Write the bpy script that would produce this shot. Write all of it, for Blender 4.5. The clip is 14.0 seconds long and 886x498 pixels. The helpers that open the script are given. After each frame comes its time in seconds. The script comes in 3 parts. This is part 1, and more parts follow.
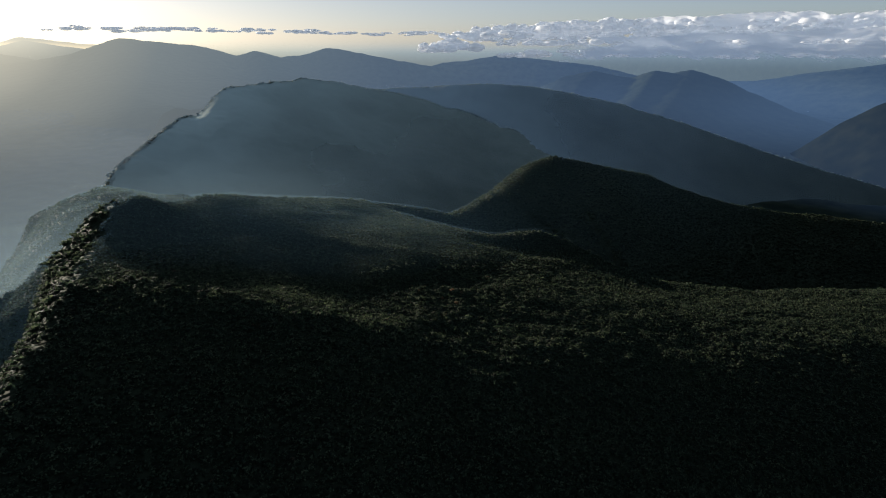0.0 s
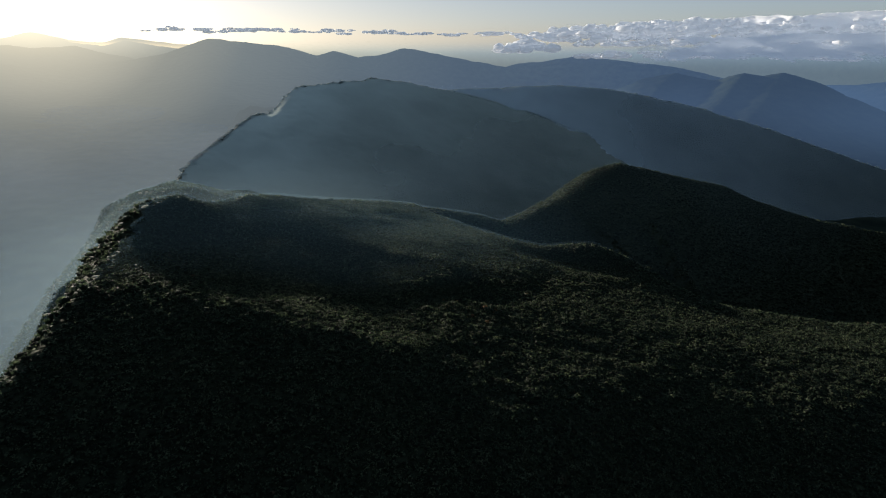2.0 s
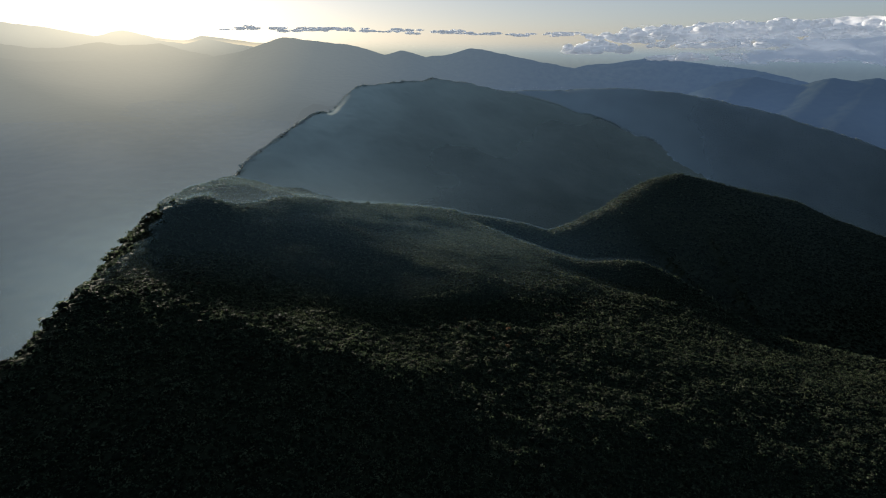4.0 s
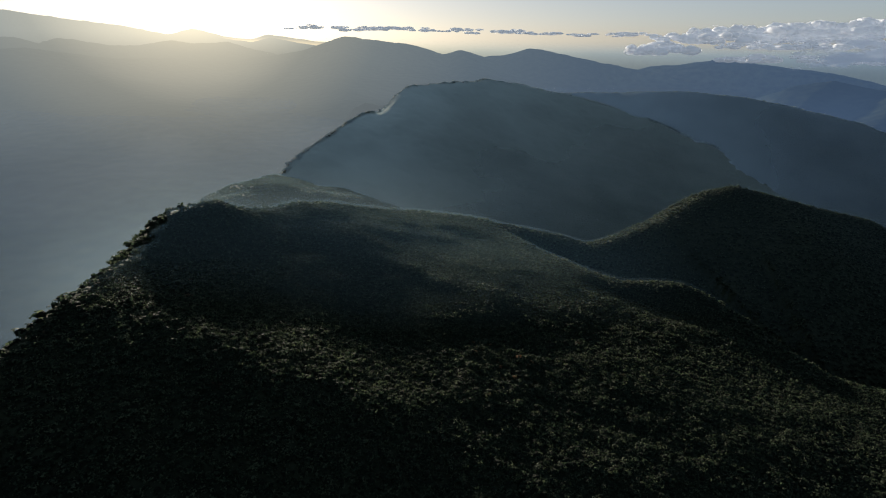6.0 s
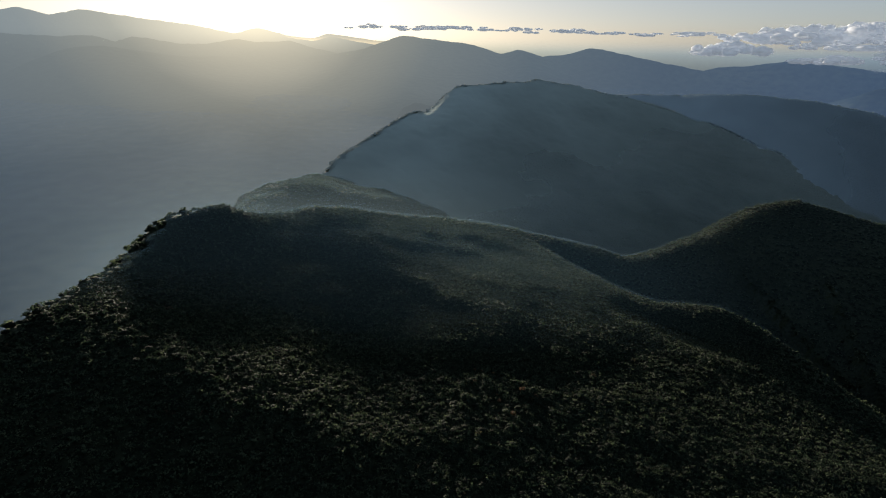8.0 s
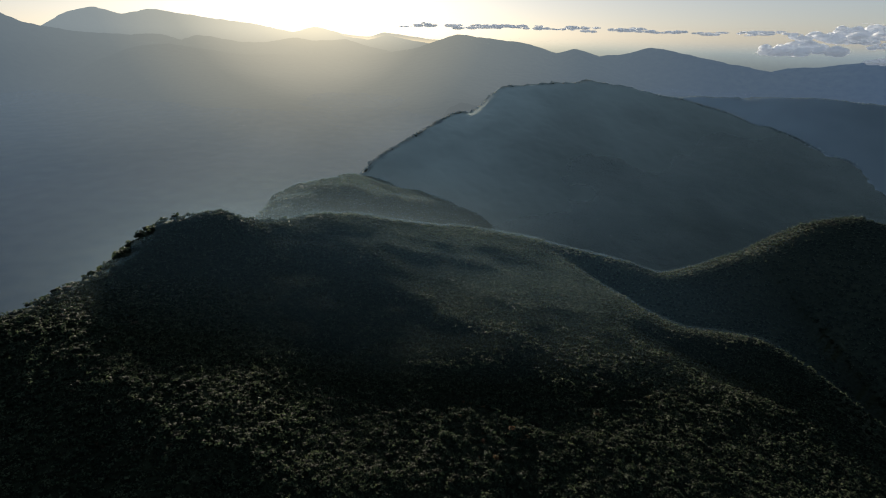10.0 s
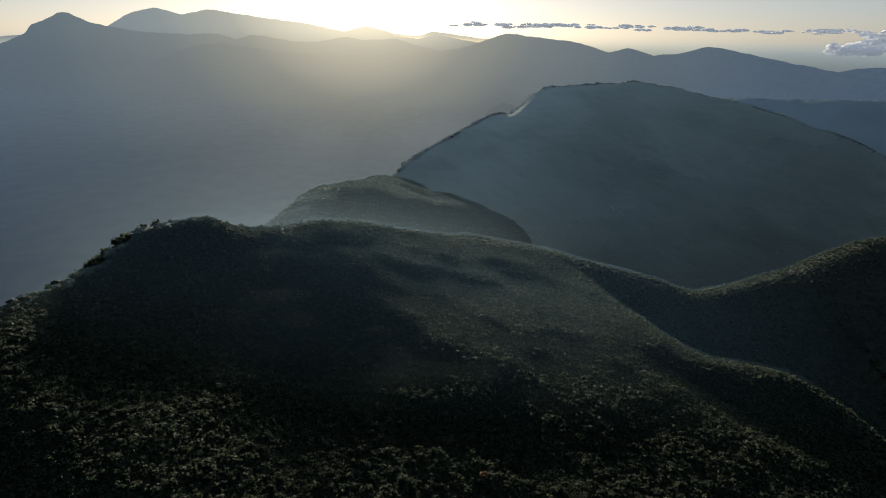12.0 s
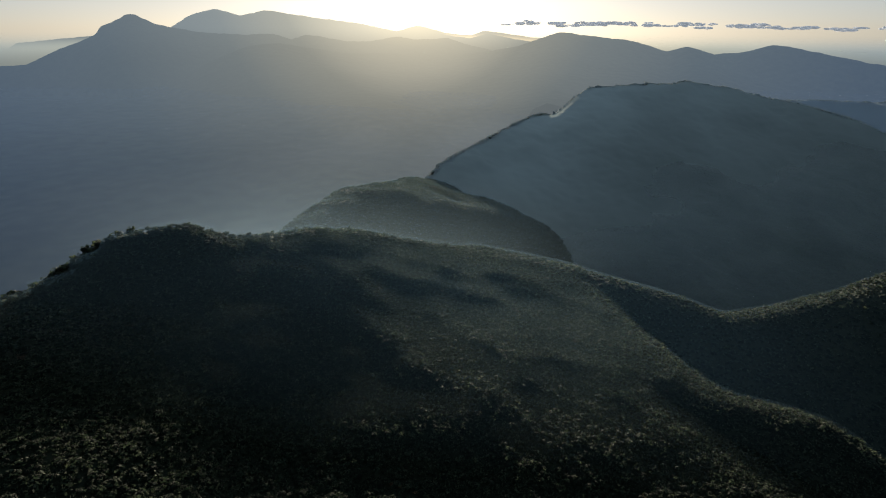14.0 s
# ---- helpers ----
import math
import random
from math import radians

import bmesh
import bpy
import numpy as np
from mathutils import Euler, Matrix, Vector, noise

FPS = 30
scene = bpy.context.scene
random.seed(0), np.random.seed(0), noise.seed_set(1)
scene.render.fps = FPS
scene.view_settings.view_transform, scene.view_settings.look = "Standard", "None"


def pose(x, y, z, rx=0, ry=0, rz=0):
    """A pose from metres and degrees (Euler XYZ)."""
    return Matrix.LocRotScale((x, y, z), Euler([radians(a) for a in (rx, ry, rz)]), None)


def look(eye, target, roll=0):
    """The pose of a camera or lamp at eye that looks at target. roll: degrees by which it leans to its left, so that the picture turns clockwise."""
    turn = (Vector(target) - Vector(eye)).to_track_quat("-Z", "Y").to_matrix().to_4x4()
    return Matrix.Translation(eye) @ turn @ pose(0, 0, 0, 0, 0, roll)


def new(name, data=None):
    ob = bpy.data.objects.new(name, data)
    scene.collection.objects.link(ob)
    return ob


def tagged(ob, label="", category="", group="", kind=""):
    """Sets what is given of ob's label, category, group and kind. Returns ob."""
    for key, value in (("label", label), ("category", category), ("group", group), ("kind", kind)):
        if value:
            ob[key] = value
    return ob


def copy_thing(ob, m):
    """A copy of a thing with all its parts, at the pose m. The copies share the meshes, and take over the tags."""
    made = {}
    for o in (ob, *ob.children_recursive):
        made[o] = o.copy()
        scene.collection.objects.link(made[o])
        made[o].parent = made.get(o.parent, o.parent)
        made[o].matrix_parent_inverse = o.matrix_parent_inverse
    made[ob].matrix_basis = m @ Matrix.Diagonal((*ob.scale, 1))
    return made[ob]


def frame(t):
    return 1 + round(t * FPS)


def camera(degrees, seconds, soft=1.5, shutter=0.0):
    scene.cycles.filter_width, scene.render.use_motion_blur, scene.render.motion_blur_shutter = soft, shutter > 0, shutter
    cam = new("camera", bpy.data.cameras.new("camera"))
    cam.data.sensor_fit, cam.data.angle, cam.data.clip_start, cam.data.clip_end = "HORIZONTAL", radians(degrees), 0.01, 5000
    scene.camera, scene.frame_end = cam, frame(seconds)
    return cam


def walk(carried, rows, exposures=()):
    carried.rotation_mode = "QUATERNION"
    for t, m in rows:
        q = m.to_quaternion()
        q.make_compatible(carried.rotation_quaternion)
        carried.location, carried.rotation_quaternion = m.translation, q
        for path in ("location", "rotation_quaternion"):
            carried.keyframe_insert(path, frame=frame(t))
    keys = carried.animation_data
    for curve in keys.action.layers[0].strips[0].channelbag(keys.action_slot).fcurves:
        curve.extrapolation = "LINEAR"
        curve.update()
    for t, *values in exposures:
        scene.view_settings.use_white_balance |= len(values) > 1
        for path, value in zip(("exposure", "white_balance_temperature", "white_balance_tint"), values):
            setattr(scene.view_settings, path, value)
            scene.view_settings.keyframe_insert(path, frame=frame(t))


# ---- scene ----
cam = camera(75.1, 14.0, 1.1)
METRES, EYE, TILT, LEAN, TURN = 200.0, 250.0, -20.3, 0.0, 0.0
ROWS = [
    (0.0, 0.0, 0.0, 0.0, 0.0, 0.0, -0.0),
    (0.5, 0.0207, 0.0222, 0.0072, 1.74, 0.02, -0.61),
    (1.0, 0.0412, 0.0437, 0.015, 3.45, -0.02, -1.24),
    (1.5, 0.06, 0.0667, 0.0237, 5.17, -0.09, -1.9),
    (2.0, 0.0797, 0.0892, 0.0311, 6.8, -0.1, -2.51),
    (2.5, 0.0979, 0.1125, 0.0399, 8.48, -0.17, -3.16),
    (3.0, 0.1151, 0.1355, 0.049, 10.05, -0.27, -3.82),
    (5.5, 0.1976, 0.2688, 0.1049, 16.85, -0.95, -6.68),
    (6.0, 0.2127, 0.2971, 0.116, 18.24, -1.12, -7.19),
    (6.5, 0.2278, 0.3261, 0.1274, 19.61, -1.3, -7.68),
    (7.0, 0.2421, 0.3557, 0.1393, 20.9, -1.51, -8.17),
    (7.5, 0.2555, 0.3863, 0.1518, 22.26, -1.75, -8.69),
    (8.0, 0.2693, 0.4177, 0.1634, 23.61, -1.94, -9.11),
    (10.5, 0.3317, 0.5835, 0.2284, 29.98, -3.2, -11.19),
    (11.0, 0.3433, 0.6188, 0.2411, 31.15, -3.43, -11.49),
    (11.5, 0.3537, 0.6541, 0.2539, 32.31, -3.68, -11.81),
    (12.0, 0.3636, 0.6907, 0.2669, 33.58, -3.97, -12.13),
    (12.5, 0.3731, 0.7281, 0.2802, 34.89, -4.26, -12.42),
    (13.0, 0.3816, 0.7663, 0.2934, 36.2, -4.57, -12.73),
    (13.5, 0.3896, 0.8048, 0.3066, 37.44, -4.86, -13.0),
    (14.0, 0.3982, 0.8445, 0.3201, 38.7, -5.15, -13.26),
]
walk(cam, [(t, pose(0, 0, EYE, TILT, LEAN, TURN) @ pose(METRES * x, METRES * y, METRES * z, 90 + pitch, roll, yaw)) for t, x, y, z, yaw, pitch, roll in ROWS], [(0.0, 1.08, 6250, 10), (3.0, 1.0, 6300, 10), (14.0, 0.93, 6500, 10)])

# ---- light and sky ----
SUN_YAW, SUN_UP = 42.3, 6.4          # degrees to the left of +Y, degrees above the horizon
sun_way = Vector((-math.sin(radians(SUN_YAW)) * math.cos(radians(SUN_UP)), math.cos(radians(SUN_YAW)) * math.cos(radians(SUN_UP)), math.sin(radians(SUN_UP))))
world = bpy.data.worlds.new("dawn_sky")
scene.world = world
world.use_nodes = True
wn = world.node_tree.nodes
sky = wn.new("ShaderNodeTexSky")
sky.sky_type = "NISHITA"
sky.sun_disc = False
sky.sun_elevation, sky.sun_rotation = radians(SUN_UP), radians(-SUN_YAW)
sky.air_density, sky.dust_density, sky.ozone_density, sky.altitude = 0.55, 0.9, 2.0, 300.0
soften = wn.new("ShaderNodeGamma")          # thin haze evens out the sky
soften.inputs[1].default_value = 0.48
world.node_tree.links.new(sky.outputs[0], soften.inputs[0])
world.node_tree.links.new(soften.outputs[0], wn["Background"].inputs[0])
wn["Background"].inputs[1].default_value = 0.122
sun = new("sun", bpy.data.lights.new("sun", "SUN"))
sun.data.energy, sun.data.angle, sun.data.color = 5.0, radians(1.6), (1.0, 0.88, 0.72)
sun.matrix_world = look(tuple(sun_way * 500), (0, 0, 0))


# ---- materials ----
class Nodes:
    """A small helper to write node materials."""

    def __init__(self, name):
        self.mat = bpy.data.materials.new(name)
        self.mat.use_nodes = True
        self.tree = self.mat.node_tree
        self.tree.nodes.clear()
        self.out = self.tree.nodes.new("ShaderNodeOutputMaterial")

    def add(self, kind, props=None, **inputs):
        node = self.tree.nodes.new("ShaderNode" + kind)
        for key, value in (props or {}).items():
            setattr(node, key, value)
        for key, value in inputs.items():
            self.put(node, key.replace("_", " "), value)
        return node

    def put(self, node, key, value):
        socket = node.inputs[int(key[1:])] if key[0] == "i" and key[1:].isdigit() else node.inputs[key]
        if isinstance(value, bpy.types.NodeSocket):
            self.tree.links.new(value, socket)
        else:
            socket.default_value = value

    def ramp(self, fac, stops):
        node = self.add("ValToRGB", Fac=fac)
        el = node.color_ramp.elements
        while len(el) < len(stops):
            el.new(0.5)
        for e, (p, c) in zip(el, stops):
            e.position, e.color = p, (*c, 1) if len(c) == 3 else (c[0], c[0], c[0], 1)
        return node.outputs[0]

    def done(self, shader):
        self.tree.links.new(shader, self.out.inputs[0])
        return self.mat


def foliage(name, dark, mid, light, leaf=0.3, rough=0.75, leaf_haze=0.0):
    """Leaves: each crown and each spray has its own green, a few crowns are in rusty young leaf, light passes through."""
    n = Nodes(name)
    geo = n.add("NewGeometry")
    pos = geo.outputs["Position"]
    each = n.add("TexNoise", Vector=pos, Scale=0.42, Detail=2.0)
    pick = n.add("Math", {"operation": "MULTIPLY_ADD"}, i0=geo.outputs["Random Per Island"], i1=0.35, i2=each.outputs[0])
    col = n.ramp(pick.outputs[0], [(0.35, dark), (0.66, mid), (0.95, light)])
    patch = n.add("TexNoise", Vector=pos, Scale=0.03, Detail=3.0)
    tone = n.add("MixRGB", {"blend_type": "MULTIPLY"}, Fac=0.7, Color1=col, Color2=n.ramp(patch.outputs[0], [(0.3, (0.7, 0.78, 0.72)), (0.7, (1.12, 1.1, 0.95))]))
    young = n.add("TexNoise", Vector=n.add("VectorMath", {"operation": "ADD"}, i0=pos, i1=(300.0, 70.0, 0.0)).outputs[0], Scale=0.2, Detail=2.0)
    tone = n.add("MixRGB", Fac=n.ramp(young.outputs[0], [(0.70, (0.0,)), (0.76, (0.7,))]), Color1=tone.outputs[0], Color2=(0.075, 0.045, 0.026, 1))
    body = n.add("BsdfPrincipled", Base_Color=tone.outputs[0], Roughness=rough, Specular_IOR_Level=0.15)
    thin = n.add("BsdfTranslucent", Color=tone.outputs[0])
    mix = n.add("MixShader", Fac=leaf, i1=body.outputs[0], i2=thin.outputs[0])
    if leaf_haze:          # a pale coat on the leaves paints the haze before them
        haze_diffuse = n.add("BsdfDiffuse", Color=(0.70, 0.80, 0.76, 1), Normal=n.add("CombineXYZ", X=0.0, Y=0.0, Z=1.0).outputs[0])
        mix = n.add("MixShader", Fac=leaf_haze, i1=mix.outputs[0], i2=haze_diffuse.outputs[0])
    return n.done(mix.outputs[0])


def forest(name, scale, dark, light):
    """Closed canopy that is too far off to pick crowns apart."""
    n = Nodes(name)
    pos = n.add("NewGeometry").outputs["Position"]
    crowns = n.add("TexVoronoi", Vector=pos, Scale=scale)
    patch = n.add("TexNoise", Vector=pos, Scale=scale * 0.06, Detail=5.0)
    both = n.add("Math", {"operation": "MULTIPLY_ADD"}, i0=crowns.outputs["Distance"], i1=0.25, i2=patch.outputs[0])
    col = n.ramp(both.outputs[0], [(0.3, dark), (0.8, light)])
    bump = n.add("Bump", Strength=0.8, Distance=2.0, Height=crowns.outputs["Distance"])
    bump.invert = True
    body = n.add("BsdfPrincipled", Base_Color=col, Roughness=0.9, Specular_IOR_Level=0.05, Normal=bump.outputs[0])
    return n.done(body.outputs[0])


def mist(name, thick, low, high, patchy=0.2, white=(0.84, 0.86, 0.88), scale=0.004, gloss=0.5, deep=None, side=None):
    """Thin sheet of white diffuse for mist, also laid over slopes to paint distance haze: mostly clear; denser towards
    the height low than at high.
    """
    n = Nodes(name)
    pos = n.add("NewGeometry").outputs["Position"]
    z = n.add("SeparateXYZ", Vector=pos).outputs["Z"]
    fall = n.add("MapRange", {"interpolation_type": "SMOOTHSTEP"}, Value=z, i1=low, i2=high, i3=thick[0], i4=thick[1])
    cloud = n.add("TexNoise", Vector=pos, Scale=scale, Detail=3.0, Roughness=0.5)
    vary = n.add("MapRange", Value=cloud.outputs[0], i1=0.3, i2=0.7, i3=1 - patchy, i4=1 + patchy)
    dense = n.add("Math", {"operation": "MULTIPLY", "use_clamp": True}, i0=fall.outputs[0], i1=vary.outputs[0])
    # alpha rises with the way, painting aerial haze
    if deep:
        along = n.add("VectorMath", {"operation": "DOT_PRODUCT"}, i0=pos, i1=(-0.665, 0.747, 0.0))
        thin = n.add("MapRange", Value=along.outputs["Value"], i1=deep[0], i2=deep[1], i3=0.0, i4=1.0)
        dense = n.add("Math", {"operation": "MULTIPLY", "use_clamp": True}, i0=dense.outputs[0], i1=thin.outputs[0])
    # alpha changes along x, painting the brighter and darker ends of the haze
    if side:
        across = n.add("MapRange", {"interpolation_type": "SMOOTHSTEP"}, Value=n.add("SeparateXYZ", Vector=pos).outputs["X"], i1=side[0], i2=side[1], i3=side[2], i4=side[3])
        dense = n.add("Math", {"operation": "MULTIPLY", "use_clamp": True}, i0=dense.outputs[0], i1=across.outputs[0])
    level = n.add("CombineXYZ", X=0.0, Y=0.0, Z=1.0).outputs[0]          # normal forced up, so the sheet is lit evenly on any slope
    haze_diffuse = n.add("BsdfDiffuse", Color=(*white, 1), Normal=level)
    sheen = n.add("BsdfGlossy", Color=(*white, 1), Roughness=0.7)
    lit = n.add("MixShader", Fac=gloss, i1=haze_diffuse.outputs[0], i2=sheen.outputs[0])
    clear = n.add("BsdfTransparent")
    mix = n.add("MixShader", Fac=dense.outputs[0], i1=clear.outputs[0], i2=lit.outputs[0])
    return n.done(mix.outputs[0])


# glow colours that paint forward scattering: bright and warm close to the sun, dim and blue away from it (part of a
# right angle from the sun)
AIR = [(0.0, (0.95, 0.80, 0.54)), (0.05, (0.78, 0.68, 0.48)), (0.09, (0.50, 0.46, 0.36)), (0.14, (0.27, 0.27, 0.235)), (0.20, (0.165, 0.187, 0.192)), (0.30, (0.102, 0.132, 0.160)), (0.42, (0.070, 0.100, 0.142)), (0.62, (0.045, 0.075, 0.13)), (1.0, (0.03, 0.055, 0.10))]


def far_haze(name, strength, low, high, fade=None, tint=None, woods_dim=1.0, start=0.0):
    """Far backdrop of wooded ranges with sunlit haze painted on as glow: paler and warmer towards the sun, bluer away
    from it.
    """
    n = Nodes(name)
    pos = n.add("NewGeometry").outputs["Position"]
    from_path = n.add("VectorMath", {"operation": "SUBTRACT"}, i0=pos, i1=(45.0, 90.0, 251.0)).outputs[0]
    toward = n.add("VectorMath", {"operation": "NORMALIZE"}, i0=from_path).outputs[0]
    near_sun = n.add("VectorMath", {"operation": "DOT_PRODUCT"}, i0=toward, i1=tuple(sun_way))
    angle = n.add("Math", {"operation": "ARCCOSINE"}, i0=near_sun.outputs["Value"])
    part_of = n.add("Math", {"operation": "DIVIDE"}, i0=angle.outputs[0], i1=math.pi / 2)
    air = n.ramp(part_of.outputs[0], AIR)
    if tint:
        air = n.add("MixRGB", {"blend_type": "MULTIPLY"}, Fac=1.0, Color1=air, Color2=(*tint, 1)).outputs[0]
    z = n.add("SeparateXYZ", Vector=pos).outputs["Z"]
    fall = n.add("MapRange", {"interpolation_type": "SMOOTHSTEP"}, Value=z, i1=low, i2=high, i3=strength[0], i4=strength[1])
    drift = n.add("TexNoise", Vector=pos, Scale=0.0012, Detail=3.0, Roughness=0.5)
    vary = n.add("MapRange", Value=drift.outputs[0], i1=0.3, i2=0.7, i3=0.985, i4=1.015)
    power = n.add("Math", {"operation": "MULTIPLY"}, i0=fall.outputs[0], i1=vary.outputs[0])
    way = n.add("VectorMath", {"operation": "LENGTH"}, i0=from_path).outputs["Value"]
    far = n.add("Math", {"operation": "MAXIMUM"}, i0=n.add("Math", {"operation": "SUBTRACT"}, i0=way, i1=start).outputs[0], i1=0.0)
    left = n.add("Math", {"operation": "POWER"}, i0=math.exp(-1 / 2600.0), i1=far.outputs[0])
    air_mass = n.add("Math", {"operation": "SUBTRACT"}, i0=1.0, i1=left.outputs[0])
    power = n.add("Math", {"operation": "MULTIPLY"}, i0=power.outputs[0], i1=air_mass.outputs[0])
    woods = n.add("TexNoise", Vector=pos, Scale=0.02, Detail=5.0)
    body = n.add("BsdfDiffuse", Color=n.ramp(woods.outputs[0], [(0.35, (0.012 * woods_dim, 0.018 * woods_dim, 0.014 * woods_dim)), (0.7, (0.03 * woods_dim, 0.036 * woods_dim, 0.024 * woods_dim))]))
    # the haze is emitted by the surface itself, lamp or no lamp
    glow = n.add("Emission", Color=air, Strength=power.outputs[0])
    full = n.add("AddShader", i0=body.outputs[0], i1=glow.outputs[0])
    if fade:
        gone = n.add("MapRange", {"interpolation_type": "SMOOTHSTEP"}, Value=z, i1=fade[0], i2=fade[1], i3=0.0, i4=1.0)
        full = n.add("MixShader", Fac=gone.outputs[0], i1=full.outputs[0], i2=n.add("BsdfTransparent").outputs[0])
    return n.done(full.outputs[0])


M_LEAF = foliage("shrub_leaves", (0.012, 0.021, 0.012), (0.031, 0.046, 0.027), (0.092, 0.108, 0.064), leaf=0.5)
M_HAZED_LEAF = foliage("hazed_leaves", (0.012, 0.021, 0.014), (0.026, 0.038, 0.024), (0.05, 0.06, 0.04), leaf=0.2, leaf_haze=0.66)
M_RUST = foliage("rust_leaves", (0.09, 0.05, 0.03), (0.14, 0.07, 0.035), (0.12, 0.11, 0.05))
M_BARK = Nodes("bark")
M_BARK = M_BARK.done(M_BARK.add("BsdfPrincipled", Base_Color=M_BARK.ramp(M_BARK.add("TexNoise", Scale=9.0, Detail=4.0).outputs[0], [(0.3, (0.06, 0.045, 0.03)), (0.7, (0.16, 0.13, 0.10))]), Roughness=0.9).outputs[0])
# near-black green for the cores, deep shade among the leaves painted in
M_CORE_SHADE = forest("crown_core_shade", 3.0, (0.006, 0.010, 0.006), (0.014, 0.018, 0.010))
M_GROUND = forest("forest_floor", 0.45, (0.012, 0.017, 0.010), (0.030, 0.036, 0.020))
M_FAR = forest("far_forest", 0.25, (0.012, 0.020, 0.014), (0.032, 0.042, 0.028))

# each range carries its haze as a glow of its own
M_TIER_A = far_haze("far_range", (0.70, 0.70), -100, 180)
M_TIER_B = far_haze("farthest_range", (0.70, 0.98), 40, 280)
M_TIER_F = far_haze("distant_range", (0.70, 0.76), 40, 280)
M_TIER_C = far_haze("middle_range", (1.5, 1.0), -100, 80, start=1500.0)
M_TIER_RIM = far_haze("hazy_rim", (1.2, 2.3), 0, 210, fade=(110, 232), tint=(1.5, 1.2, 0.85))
# woods darkened as well: this slope's shade is put into its colour
M_TIER_D = far_haze("shaded_range", (0.5, 0.4), -100, 80, woods_dim=0.3)

# ---- geometry helpers ----
def smooth_noise(x, y, size, seed):
    """Value noise on a lattice of the given size in metres, -1 to 1."""
    u, v = np.asarray(x, float) / size, np.asarray(y, float) / size
    i, j = np.floor(u).astype(np.int64), np.floor(v).astype(np.int64)
    fu, fv = u - i, v - j
    fu, fv = fu * fu * fu * (fu * (fu * 6 - 15) + 10), fv * fv * fv * (fv * (fv * 6 - 15) + 10)

    def cell(a, b):
        h = (a * 374761393 + b * 668265263 + seed * 974711) & 0x7FFFFFFF
        h = ((h ^ (h >> 13)) * 1274126177) & 0x7FFFFFFF
        return ((h ^ (h >> 16)) & 0xFFFF) / 32767.5 - 1

    low = cell(i, j) * (1 - fu) + cell(i + 1, j) * fu
    high = cell(i, j + 1) * (1 - fu) + cell(i + 1, j + 1) * fu
    return low * (1 - fv) + high * fv


def layers(x, y, size, seed, octaves=4, keep=0.5):
    return sum(keep ** k * smooth_noise(x, y, size / 2 ** k, seed + k) for k in range(octaves))


def mesh_of(name, verts, faces, smooth=False):
    """A mesh from arrays of vertices and of equal-sided faces."""
    verts, faces = np.asarray(verts, np.float32), np.asarray(faces, np.int32)
    me = bpy.data.meshes.new(name)
    me.vertices.add(len(verts))
    me.vertices.foreach_set("co", verts.ravel())
    me.loops.add(faces.size)
    me.loops.foreach_set("vertex_index", faces.ravel())
    me.polygons.add(len(faces))
    me.polygons.foreach_set("loop_start", np.arange(0, faces.size, faces.shape[1], dtype=np.int32))
    if smooth:
        me.polygons.foreach_set("use_smooth", np.ones(len(faces), bool))
    me.update(calc_edges=True)
    me.validate()
    return me


def thing(name, me, material, label="", category="", group="", kind="", parent=None):
    if material and me:
        me.materials.append(material)
    ob = new(name, me)
    ob.parent = parent
    return tagged(ob, label, category, group, kind)


def part(name, me, material, parent, label=""):
    return thing(name, me, material, label, parent=parent)


def grid_faces(n, m):
    a = np.arange(n * m).reshape(n, m)
    return np.stack([a[:-1, :-1], a[1:, :-1], a[1:, 1:], a[:-1, 1:]], -1).reshape(-1, 4)


def to_line(x, y, line):
    """Distance of points from a line of corners, with the corner height along it where it has one."""
    best, high = np.full(np.shape(x), 1e9), np.zeros(np.shape(x))
    for p, q in zip(line[:-1], line[1:]):
        dx, dy = q[0] - p[0], q[1] - p[1]
        s = np.clip(((x - p[0]) * dx + (y - p[1]) * dy) / (dx * dx + dy * dy), 0, 1)
        d = np.hypot(x - p[0] - s * dx, y - p[1] - s * dy)
        near = d < best
        best = np.where(near, d, best)
        if len(p) > 2:
            high = np.where(near, p[2] + s * (q[2] - p[2]), high)
    return best, high


def soft_max(a, b, k):
    h = np.clip(0.5 + 0.5 * (a - b) / k, 0, 1)
    return b + (a - b) * h + k * h * (1 - h)


# ---- the lie of the land ----
VALLEY = -150.0
EDGE = [(-165, -400), (-165, 300), (-205, 345), (-262, 400), (-288, 440), (-318, 510), (-343, 575), (-374, 620), (-410, 680), (-442, 730), (-485, 830), (-520, 930), (-560, 1250), (-620, 2000)]
RIM = [(-90, -400, 1), (-98, 0, 1), (-108, 100, 1), (-120, 150, 1), (-138, 200, 1), (-149, 236, 1), (-158, 262, 1), (-157, 290, 1), (-150, 335, 0.8), (-136, 376, 0.4), (-100, 424, 0.1), (-66, 452, 0), (-23, 430, 0), (14, 416, 0), (42, 406, 0), (58, 414, 0), (72, 420, 0), (100, 392, 0), (128, 348, 0), (200, 334, 0), (400, 340, 0), (900, 420, 0)]
HILL = [(-112, 440, 127), (-70, 472, 120), (-32, 502, 104), (10, 534, 88), (34, 572, 85), (58, 600, 93), (82, 616, 107), (104, 634, 116), (127, 647, 120), (162, 642, 115), (210, 662, 102), (250, 680, 90), (290, 688, 72), (362, 690, 53), (426, 680, 45), (515, 645, 42), (640, 590, 38), (800, 560, 20)]
LEDGE = [(-190, 380), (-255, 420), (-300, 470), (-336, 540), (-312, 735), (-285, 900)]     # where the headland's top breaks off to the east


